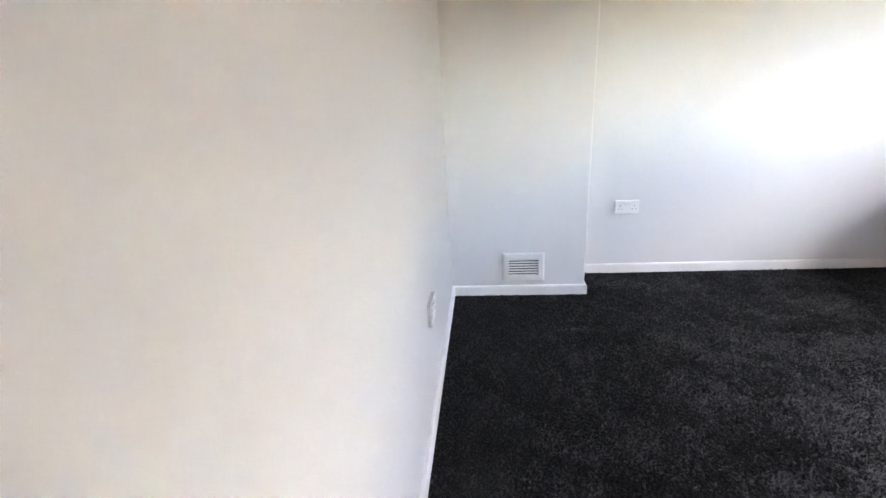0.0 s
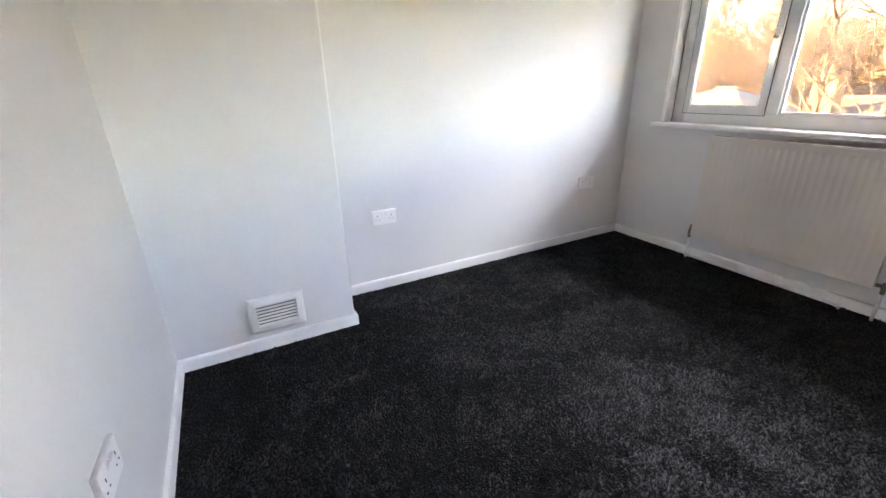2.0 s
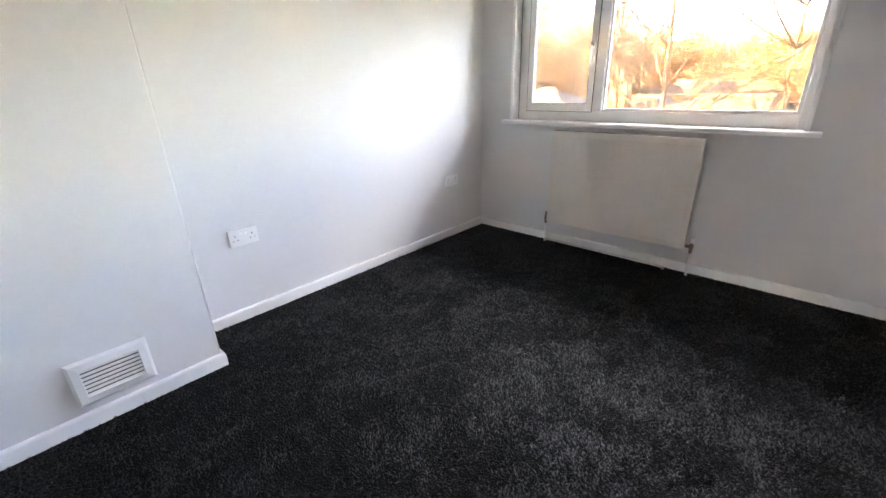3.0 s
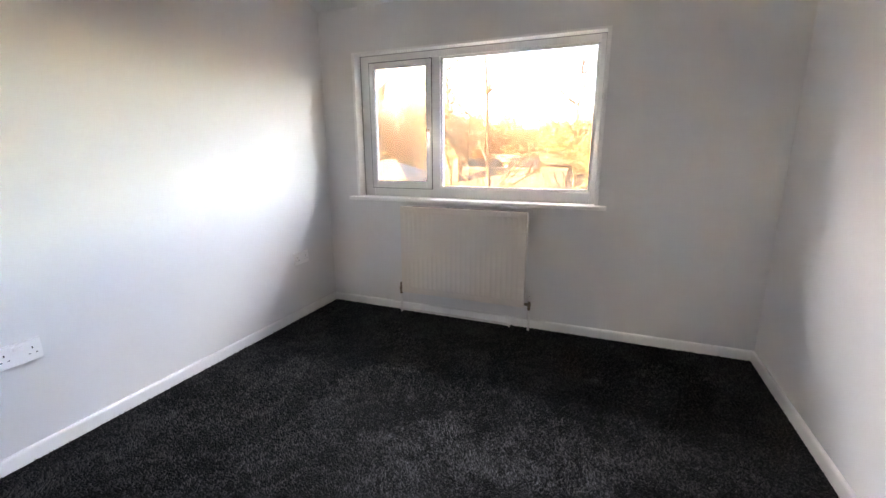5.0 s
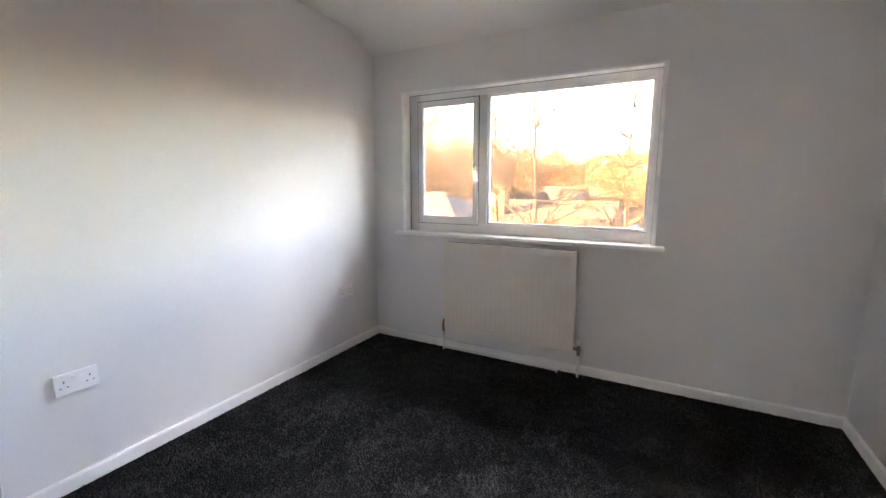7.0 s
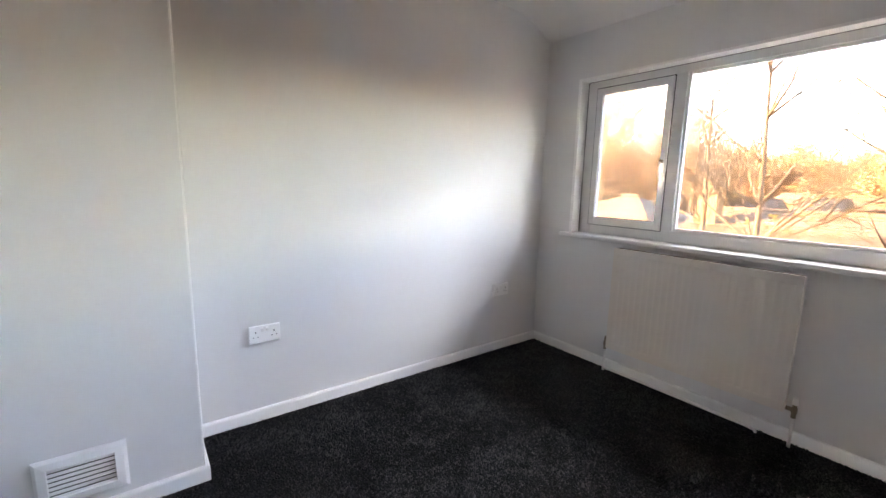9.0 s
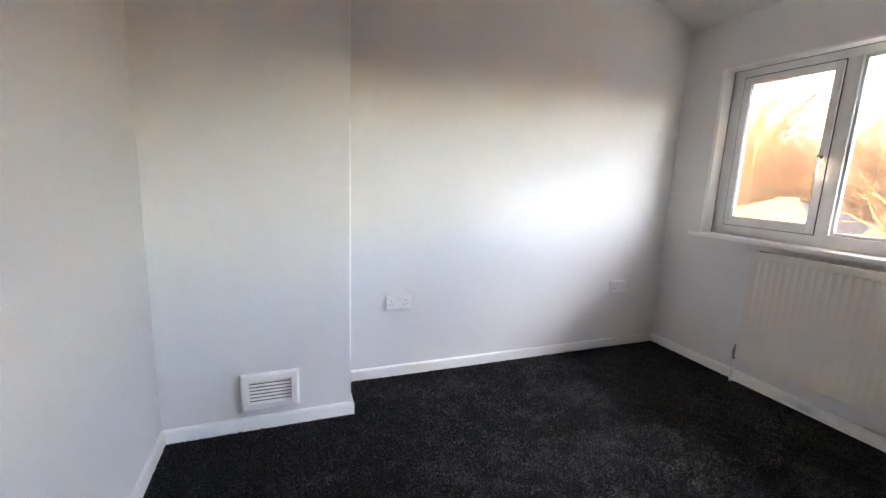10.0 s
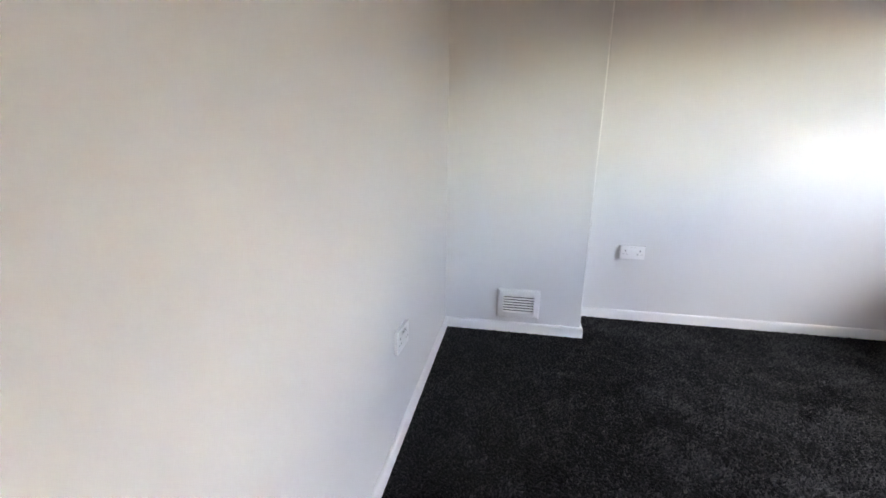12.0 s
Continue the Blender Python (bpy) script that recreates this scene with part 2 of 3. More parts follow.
structure("floor", boxes((XW, XE, YS - 0.1, YN, -0.2, 0.0)), M_CARPET, "charcoal carpet backing")

# landing beyond the doorway: an unseen closed box added to block the sun
structure("landing_floor", boxes((XW, 2.6, -0.4, YS - 0.1, -0.2, 0.0)), M_CARPET, "dark carpeted floor of the unseen landing box")
structure("landing_wall", boxes((XW - 0.12, XW, -0.5, YS - 0.1, -0.2, 2.6), (2.6, 2.72, -0.5, YS - 0.1, -0.2, 2.6), (XW, 2.6, -0.5, -0.4, -0.2, 2.6)), M_WALL,
          "plain painted wall of the unseen landing box")
structure("landing_ceiling", boxes((XW, 2.6, -0.4, YS - 0.1, 2.4, 2.6)), M_CEIL, "white ceiling of the unseen landing box")

# baseboards
SK = [(0, 0), (0.015, 0), (0.015, 0.053), (0.0125, 0.060), (0.008, 0.0635), (0, 0.0635)]
structure("baseboard", sweep(SK, [(DX1 + 0.07, YS), (XE, YS), (XE, YN), (BX, YN), (BX, BY), (XW, BY), (XW, YS)]), M_GLOSS, "white gloss painted skirting board")

# ---- window ----
win = thing("window_1", "white framed window with a small opening casement beside a large fixed pane, garden beyond", "window", (4.0, WY0, WZ0))
win["kind"] = "structure"
FX0, FX1 = 0.0, 0.07
W, H = WY1 - WY0, WZ1 - WZ0
# frame: y from the right jamb to the left jamb, z from the sill up
MU0, MU1 = 1.100, 1.170
bm = boxes((FX0, FX1, 0, 0.058, 0, H), (FX0, FX1, W - 0.110, W, 0, H), (FX0, FX1, 0.058, W - 0.110, 0, 0.072),
           (FX0, FX1, 0.058, MU1, H - 0.058, H), (FX0, FX1, MU1, W - 0.110, H - 0.078, H), (FX0, FX1, MU0, MU1, 0.072, H - 0.058), bevel=0.004)
part("window_frame", bm, M_UPVC, win, "white plastic outer frame with a mullion")
# grey strips: the shadow line between frame and lining, put into colour
part("seal", boxes((-0.004, 0.0, 0.023, 0.0265, 0, H - 0.014), (-0.004, 0.0, W - 0.0265, W - 0.023, 0, H - 0.014), (-0.004, 0.0, 0.0265, W - 0.0265, H - 0.0175, H - 0.014)), M_GAP_SHADE, win, "grey line for the shadow gap round the frame")
# bead round the fixed pane
by0, by1, bz0, bz1 = 0.058, MU0, 0.072, H - 0.058
bm = boxes((0.012, 0.034, by0, by0 + 0.016, bz0, bz1), (0.012, 0.034, by1 - 0.016, by1, bz0, bz1),
           (0.012, 0.034, by0 + 0.016, by1 - 0.016, bz0, bz0 + 0.016), (0.012, 0.034, by0 + 0.016, by1 - 0.016, bz1 - 0.016, bz1), bevel=0.003)
part("glazing_bead", bm, M_UPVC, win)
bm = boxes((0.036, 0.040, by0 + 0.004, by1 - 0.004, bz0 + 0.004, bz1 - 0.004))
pane = part("pane", bm, M_GLASS, win, "slightly dusty glass, tinted dark grey to dim the view")
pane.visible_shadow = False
# casement
cy0, cy1, cz0, cz1 = MU1 - 0.004, W - 0.102, 0.066, H - 0.068
cas = part("casement", boxes((-0.016, 0.03, cy0, cy0 + 0.036, cz0, cz1), (-0.016, 0.03, cy1 - 0.044, cy1, cz0, cz1),
                             (-0.016, 0.03, cy0 + 0.036, cy1 - 0.044, cz0, cz0 + 0.052), (-0.016, 0.03, cy0 + 0.036, cy1 - 0.044, cz1 - 0.040, cz1), bevel=0.004),
           M_UPVC, win, "white plastic casement frame, closed")
# dark strips draw the casement's shadow line in colour
part("shadow_gap", boxes((-0.004, 0.004, cy0 - 0.004, cy0, cz0, cz1), (-0.006, 0.004, cy1, cy1 + 0.007, cz0, cz1),
                         (-0.004, 0.004, cy0 - 0.004, cy1 + 0.007, cz0 - 0.004, cz0), (-0.006, 0.004, cy0 - 0.004, cy1 + 0.007, cz1, cz1 + 0.006)), M_GASKET_SHADE, cas, "dark strip for the shadow line round the casement")
gy0, gy1, gz0, gz1 = cy0 + 0.036, cy1 - 0.044, cz0 + 0.052, cz1 - 0.040
part("gasket", boxes((-0.010, -0.004, gy0, gy0 + 0.003, gz0, gz1), (-0.010, -0.004, gy1 - 0.003, gy1, gz0, gz1),
                     (-0.010, -0.004, gy0, gy1, gz0, gz0 + 0.003), (-0.010, -0.004, gy0, gy1, gz1 - 0.003, gz1)), M_GASKET_SHADE, cas, "grey rubber gasket")
pane = part("pane", boxes((0.008, 0.012, gy0 - 0.004, gy1 + 0.004, gz0 - 0.004, gz1 + 0.004)), M_GLASS, cas, "slightly dusty glass, tinted dark grey to dim the view")
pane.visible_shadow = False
hb = boxes((-0.026, -0.016, cy0 + 0.010, cy0 + 0.030, 0.41, 0.53), bevel=0.004)
hd = part("window_handle", hb, M_UPVC, cas, "white handle with a metal lever")
lever = bmesh.new()
tube(lever, [(-0.030, cy0 + 0.020, 0.48), (-0.046, cy0 + 0.020, 0.475), (-0.050, cy0 + 0.018, 0.44), (-0.048, cy0 + 0.014, 0.36)], [0.007, 0.0075, 0.006, 0.0045], 10)
part("lever", lever, M_UPVC, hd, smooth=True)
part("pivot", lathe([(0.006, -0.050), (0.0105, -0.048), (0.0105, -0.032), (0.012, -0.028)], "X", 14, (0.0, cy0 + 0.020, 0.482)), M_BRASS, hd)
# outer closing strip, reveal lining and sill
LB = 0.023                                   # thickness of the lining boards
structure("window_trim", boxes((3.916, 4.0, WY0, WY0 + LB, WZ0 + 0.0015, WZ1), (3.916, 4.0, WY1 - LB, WY1, WZ0 + 0.0015, WZ1),
                               (3.916, 4.0, WY0 + LB, WY1 - LB, WZ1 - 0.014, WZ1), bevel=0.002), M_GLOSS, "white painted lining boards round the window")
sill = bmesh.new()
box(sill, 3.868, 4.0, WY0 - 0.05, WY1 + 0.05, WZ0 - 0.024, WZ0 + 0.0015, bevel=0.006, segs=3)
structure("window_sill", sill, M_GLOSS, "white gloss painted window board")

# ---- the bedroom door, opened right back against the wall ----
TH = 172.0
door = thing("door_1", "white painted panelled door standing wide open against the wall", "door", (DX1 - 0.006, YS + 0.012, 0.012), 180 - TH)
door["kind"] = "structure"
DW, DH, DT = 0.735, 1.955, 0.035
# the leaf lies along +x from its hinge; its face with the visible handle looks to -y
bm = bmesh.new()
ST = 0.105
rails = [(0, 0.20), (0.63, 0.775), (DH - 0.11, DH)]
for a, b in rails:
    box(bm, ST, DW - ST, 0, DT, a, b, bevel=0.0015)
for a, b in ((0, ST), (DW - ST, DW), (DW / 2 - 0.05, DW / 2 + 0.05)):
    box(bm, a, b, 0, DT, 0 if b != DW / 2 + 0.05 else 0.2, DH if b != DW / 2 + 0.05 else DH - 0.11, bevel=0.0015)
leaf = part("leaf", bm, M_DOOR, door, "off-white painted stiles and rails, chipped at the edge")
for a, b in ((ST, DW / 2 - 0.05), (DW / 2 + 0.05, DW - ST)):
    for c, d in ((0.20, 0.63), (0.775, DH - 0.11)):
        bm = boxes((a, b, 0.011, DT - 0.011, c, d))
        for y0, y1 in ((0.002, 0.012), (DT - 0.012, DT - 0.002)):
            for q in ((a, a + 0.018, y0, y1, c, d), (b - 0.018, b, y0, y1, c, d), (a + 0.018, b - 0.018, y0, y1, c, c + 0.018), (a + 0.018, b - 0.018, y0, y1, d - 0.018, d)):
                box(bm, *q, bevel=0.006)
        part("panel", bm, M_DOOR, door)
for side in (-1, 1):
    y = 0.0 if side < 0 else DT
    px = DW - 0.058
    hx = part("handle_plate", boxes((px - 0.0215, px + 0.0215, min(y, y + side * 0.007), max(y, y + side * 0.007), 0.802, 0.920), bevel=0.0022), M_CHROME, door,
              "chrome lever handle on a square-cornered plate")
    for sx in (-0.013, 0.013):
        for sz in (0.814, 0.908):
            part("screw", lathe([(0.0005, 0.0), (0.004, 0.0), (0.0035, side * 0.0015), (0.0005, side * 0.002)], "Y", 12, (px + sx, y + side * 0.007, sz)), M_CHROME, hx, smooth=False)
    part("spindle_boss", lathe([(0.011, 0.0), (0.0115, side * 0.006), (0.008, side * 0.012), (0.008, side * 0.035), (0.010, side * 0.045)], "Y", 20, (px, y + side * 0.007, 0.877)), M_CHROME, hx, smooth=True)
    lv = bmesh.new()
    tube(lv, [(px + 0.012, y + side * 0.048, 0.877), (px, y + side * 0.050, 0.877), (px - 0.04, y + side * 0.050, 0.878), (px - 0.08, y + side * 0.050, 0.873),
              (px - 0.10, y + side * 0.048, 0.864), (px - 0.115, y + side * 0.047, 0.859)], [0.006, 0.0085, 0.0075, 0.0065, 0.008, 0.009], 12)
    part("lever", lv, M_CHROME, hx, smooth=True)
for z in (0.2, 1.0, 1.72):
    part("hinge", lathe([(0.004, -0.04), (0.005, -0.038), (0.005, 0.038), (0.004, 0.04)], "Z", 12, (-0.001, -0.003, z)), M_CHROME, door)
structure("door_frame", boxes((DX0 - 0.03, DX0, YS - 0.1, YS + 0.004, 0, DZ), (DX1, DX1 + 0.003, YS - 0.1, YS + 0.004, 0, DZ),
                              (DX0 - 0.048, DX0, YS, YS + 0.014, 0, DZ), (DX1 + 0.003, DX1 + 0.06, YS, YS + 0.010, 0, DZ),
                              (DX0 - 0.048, DX1 + 0.06, YS, YS + 0.014, DZ, DZ + 0.055)), M_GLOSS, "white gloss painted door architrave")

# ---- radiator ----
RY0, RY1, RZ0, RZ1 = 2.655, 3.58, 0.178, 0.832


def radiator():
    r = thing("radiator", "cream enamelled ribbed panel radiator on the wall below the window", "radiator", (XE, (RY0 + RY1) / 2, 0.0))
    hw = (RY1 - RY0) / 2
    front, back = -0.104, -0.052
    bm = bmesh.new()
    pitch, z0, z1 = 0.0368, RZ0, RZ1
    # pressed ribs: cross-section along the width, lofted through the height
    cols = []
    nrib = int((2 * hw - 0.03) / pitch)
    start = -nrib * pitch / 2
    cols.append((-hw, 0.0))
    cols.append((start - 0.002, 0.0))
    for i in range(nrib):
        y = start + i * pitch
        cols += [(y + 0.003, 0.0), (y + 0.012, 0.0018), (y + 0.0248, 0.0018), (y + 0.0338, 0.0)]
    cols.append((hw, 0.0))
    levels = [(z0, 0.0, -0.008), (z0 + 0.004, 0.0, 0.0), (z0 + 0.042, 0.0, 0.0), (z0 + 0.050, 1.0, 0.0), (z1 - 0.042, 1.0, 0.0), (z1 - 0.034, 0.0, 0.0), (z1 - 0.004, 0.0, 0.0), (z1, 0.0, -0.006)]
    grid = [[bm.verts.new((front + d * k - inset, y, z)) for y, d in cols] for z, k, inset in levels]
    for a, b in zip(grid, grid[1:]):
        for i in range(len(cols) - 1):
            bm.faces.new((a[i], a[i + 1], b[i + 1], b[i]))
    part("panel", bm, M_RAD, r, "cream ribbed front panel")
    bm = boxes((front + 0.007, back, -hw + 0.002, hw - 0.002, z0 + 0.004, z1 - 0.004), bevel=0.004)
    part("body", bm, M_RAD, r)
    part("top_seam", boxes((front - 0.001, front + 0.008, -hw, hw, z1 - 0.003, z1 + 0.004), bevel=0.0015), M_RAD, r, "worn top edge")
    # dark brown strip: rust stain and the gap's shade in one colour
    part("top_channel", boxes((front + 0.009, back, -hw + 0.006, hw - 0.006, z1 - 0.003, z1 + 0.002), bevel=0.001), M_STAIN_SHADE, r, "brown stained channel along the top, gap shade in its colour")
    for y in (-hw + 0.15, hw - 0.15):
        part("bracket", boxes((back, -0.001, y - 0.015, y + 0.015, z0 + 0.06, z0 + 0.10), (back, -0.001, y - 0.015, y + 0.015, z1 - 0.12, z1 - 0.08),
                              (-0.006, -0.001, y - 0.018, y + 0.018, z0 + 0.04, z1 - 0.05)), M_RAD, r)
    for s, yy in ((1, hw), (-1, -hw)):
        yv = yy + s * 0.030
        x = -0.060
        v = part("valve", lathe([(0.008, 0.140), (0.010, 0.142), (0.010, 0.165), (0.0125, 0.168), (0.0125, 0.190), (0.009, 0.193), (0.009, 0.206)], "Z", 14, (x, yv, 0.012)), M_BRASS, r, "dull metal radiator valve", smooth=False)
        bm = bmesh.new()
        tube(bm, [(x, yy - s * 0.004, 0.192), (x, yv, 0.192)], [0.010, 0.010], 10)
        part("union_nut", bm, M_BRASS, v)
        cap = [(0.010, 0.218), (0.012, 0.220), (0.011, 0.250), (0.007, 0.254)] if s < 0 else [(0.006, 0.218), (0.008, 0.219), (0.007, 0.240), (0.004, 0.242)]
        part("cap", lathe(cap, "Z", 12, (x, yv, 0.0)), M_PLASTIC if s < 0 else M_BRASS, v, "valve cap")
        bm = bmesh.new()
        tube(bm, [(x, yv, 0.0), (x, yv, 0.154)], [0.0075, 0.0075], 10)
        part("pipe", bm, M_PIPE, r, "white painted pipe tail down to the carpet", smooth=True)
    return r


radiator()
c = bmesh.new()
tube(c, [(3.852, 3.606, 0.024), (3.862, 3.56, 0.023), (3.860, 3.2, 0.024), (3.862, 2.80, 0.022), (3.862, 2.765, 0.018), (3.848, 2.755, 0.016)], [0.008] * 6, 8)
tagged(part("cable", c, M_PIPE, smooth=True), "white cable lying along the skirting under the radiator", "cable")

# ---- sockets ----


def socket(name, label):
    """A twin switched socket; it faces -y, its back on y = 0, its centre at the origin."""
    s = thing(name, label, "socket")
    w, h, d = 0.146, 0.086, 0.0135
    part("pattress", boxes((-w / 2 + 0.001, w / 2 - 0.001, -0.004, 0, -h / 2 + 0.001, h / 2 - 0.001)), M_PLASTIC, s)
    bm = boxes((-w / 2, w / 2, -d, -0.004, -h / 2, h / 2), bevel=0.0022)
    part("faceplate", bm, M_PLASTIC, s, "white moulded faceplate")
    for x in (-0.012, 0.012):
        bm = bmesh.new()
        v = [(-0.0065, -d, -0.010), (0.0065, -d, -0.010), (0.0065, -d, 0.010), (-0.0065, -d, 0.010),
             (-0.006, -d - 0.001, -0.009), (0.006, -d - 0.001, -0.009), (0.006, -d - 0.0075, 0.009), (-0.006, -d - 0.0075, 0.009)]
        v = [bm.verts.new((x + a, b, c + 0.022)) for a, b, c in v]
        for f in ((0, 1, 5, 4), (1, 2, 6, 5), (2, 3, 7, 6), (3, 0, 4, 7), (4, 5, 6, 7)):
            bm.faces.new([v[i] for i in f])
        part("rocker_switch", bm, M_PLASTIC, s)
    for x in (-0.043, 0.043):
        bm = boxes((x - 0.002, x + 0.002, -d - 0.0006, -d + 0.001, 0.006, 0.015), (x - 0.0145, x - 0.008, -d - 0.0006, -d + 0.001, -0.014, -0.0105),
                   (x + 0.008, x + 0.0145, -d - 0.0006, -d + 0.001, -0.014, -0.0105))
        part("pin_holes", bm, M_HOLE, s, "dark three-pin holes")
    for x in (-0.0603, 0.0603):
        part("screw_cap", lathe([(0.0005, 0.0), (0.0035, 0.0), (0.003, -0.0008), (0.0005, -0.001)], "Y", 10, (x, -d, 0.0)), M_PLASTIC, s)
    return s


so = socket("socket", "white plastic twin switched socket on the wall beside the chimney breast")
so2 = copy_thing(so, pose(3.525, YN, 0.455))
so3 = copy_thing(so, pose(XW, 2.940, 0.427, 0, 0, 90) @ pose(0, 0, 0, 0, 5.0, 0))
so.matrix_world = pose(1.904, YN, 0.455)
so2["label"] = "white plastic twin switched socket low on the wall near the window"
so3["label"] = "white plastic twin switched socket on the long plain side wall"

# ---- vent ----
vent = thing("air_vent", "white plastic louvred air vent low on the chimney breast", "air vent", (1.219, BY, 0.184))
VW, VH = 0.250, 0.180
bm = bmesh.new()
o = [(-VW / 2, 0, -VH / 2), (VW / 2, 0, -VH / 2), (VW / 2, 0, VH / 2), (-VW / 2, 0, VH / 2)]
levels = [(0.0, 0.0), (0.0, 0.006), (0.010, 0.013), (0.034, 0.016), (0.036, 0.014), (0.036, 0.004)]
rings = []
for inset, dep in levels:
    rings.append([bm.verts.new((x - math.copysign(inset, x), -dep, z - math.copysign(inset, z))) for x, y, z in o])
for a, b in zip(rings, rings[1:]):
    for k in range(4):
        bm.faces.new((a[k], a[(k + 1) % 4], b[(k + 1) % 4], b[k]))
part("frame", bm, M_PLASTIC, vent, "white bevelled frame")
# near-black sheet: the shade behind the slats, put into colour
part("backing", boxes((-VW / 2 + 0.03, VW / 2 - 0.03, -0.003, -0.0005, -VH / 2 + 0.03, VH / 2 - 0.03)), M_VENTBACK, vent)
n_sl = 7
for i in range(n_sl):
    z = -VH / 2 + 0.040 + i * (VH - 0.080) / (n_sl - 1)
    bm = bmesh.new()
    v = [bm.verts.new(p) for p in ((-0.089, -0.013, z - 0.0050), (0.089, -0.013, z - 0.0050), (0.089, -0.0055, z + 0.0035), (-0.089, -0.0055, z + 0.0035),
                                   (-0.089, -0.011, z - 0.0055), (0.089, -0.011, z - 0.0055), (0.089, -0.0040, z + 0.002), (-0.089, -0.0040, z + 0.002))]
    for f in ((0, 1, 2, 3), (7, 6, 5, 4), (0, 4, 5, 1), (3, 2, 6, 7)):
        bm.faces.new([v[k] for k in f])
    part("slat", bm, M_PLASTIC, vent)

for x, y, z in ((2.24, 4.248, 0.012), (2.27, 4.244, 0.010), (2.62, 4.251, 0.062), (1.93, 4.246, 0.011)):
    bm = boxes((-0.006, 0.006, -0.003, 0.003, -0.002, 0.002), bevel=0.0012)
    f = tagged(part("paint_flake", bm, M_GLOSS), "small flake of white paint caught along the skirting", "paint flake")
    f.matrix_world = pose(x, y, z, 12, 8, 40 * x)

# ---- carpet pile ----


def carpet():
    rng = np.random.default_rng(4)
    step = 0.0078
    xs = np.arange(XW + 0.018, XE - 0.016, step)
    ys = np.arange(YS + 0.018, YN - 0.016, step)
    gx, gy = np.meshgrid(xs, ys)
    p = np.stack([gx.ravel(), gy.ravel()], 1)
    p += rng.uniform(-0.0045, 0.0045, p.shape)
    keep = ~((p[:, 0] < BX + 0.018) & (p[:, 1] > BY - 0.018))
    p = p[keep]
    n = len(p)
    nap = np.array([1.6 * noise.noise((x * 5, y * 5, 0.3)) + 1.3 * noise.noise((x * 17, y * 17, 4.1)) for x, y in p.tolist()])
    a = rng.uniform(0, 2 * np.pi, n)
    clump = np.sin(p[:, 0] * 131 + 3 * np.sin(p[:, 1] * 47)) * np.sin(p[:, 1] * 117 + 3 * np.sin(p[:, 0] * 53))
    r = rng.uniform(0.0032, 0.0062, n)
    h = rng.uniform(0.0045, 0.0095, n) + nap * 0.0010 + clump * 0.0016
    lean = rng.normal(0, 0.0045, (n, 2)) + np.stack([nap * 0.005, nap * 0.003], 1)
    v = np.zeros((n, 4, 3))
    for k in range(3):
        v[:, k, 0] = p[:, 0] + r * np.cos(a + k * 2.094)
        v[:, k, 1] = p[:, 1] + r * np.sin(a + k * 2.094)
        v[:, k, 2] = 0.0003
    v[:, 3, 0], v[:, 3, 1], v[:, 3, 2] = p[:, 0] + lean[:, 0], p[:, 1] + lean[:, 1], h
    base = np.arange(n)[:, None, None] * 4
    f = (base + np.array([[0, 1, 3], [1, 2, 3], [2, 0, 3]])[None]).reshape(-1, 3)
    me = bpy.data.meshes.new("carpet_pile")
    me.vertices.add(n * 4)
    me.vertices.foreach_set("co", v.ravel())
    me.loops.add(len(f) * 3)
    me.loops.foreach_set("vertex_index", f.ravel().astype(np.int32))
    me.polygons.add(len(f))
    me.polygons.foreach_set("loop_start", np.arange(len(f), dtype=np.int32) * 3)
    me.update(calc_edges=True)
    me.validate()
    me.materials.append(M_TUFT)
    return tagged(new("carpet_pile", me), "charcoal cut-pile carpet with lighter flecks, freshly laid", "carpet", kind="stuff")


carpet()

# ---- outside ----
structure("ground", boxes((-400, 900, -700, 700, GROUND - 0.5, GROUND)), M_GRASS, "rough winter grass in low sun")
structure("road", boxes((26, 44, -60, 80, GROUND, GROUND + 0.02)), M_TARMAC, "dark tarmac car park in shade")


def tiled_roof(parent, x0, x1, y0, y1, ze, zr, material, hip=0.0):
    """A pitched roof with its ridge along y, its courses of tiles stepped."""
    bm = bmesh.new()
    xm = (x0 + x1) / 2
    for s, xe in ((-1, x0), (1, x1)):
        courses = 16
        for i in range(courses):
            t0, t1 = i / courses, (i + 1) / courses
            xa, xb = xe + (xm - xe) * t0, xe + (xm - xe) * t1
            za, zb = ze + (zr - ze) * t0, ze + (zr - ze) * t1
            ha, hb = hip * t0, hip * t1
            q = [bm.verts.new(p) for p in ((xa, y0 + ha, za + 0.03), (xa, y1 - ha, za + 0.03), (xb, y1 - hb, zb + 0.005), (xb, y0 + hb, zb + 0.005), (xa, y0 + ha, za), (xa, y1 - ha, za))]
            bm.faces.new(q[:4])
            bm.faces.new((q[4], q[5], q[1], q[0]))
    for y, h in ((y0, hip), (y1, -hip)):
        bm.faces.new([bm.verts.new(p) for p in ((x0, y, ze), (x1, y, ze), (xm, y + h, zr))])
    part("roof", bm, material, parent, "")
    bm = bmesh.new()
    tube(bm, [(xm, y0 + hip, zr + 0.02), (xm, y1 - hip, zr + 0.02)], [0.10, 0.10], 8)
    part("ridge", bm, material, parent)


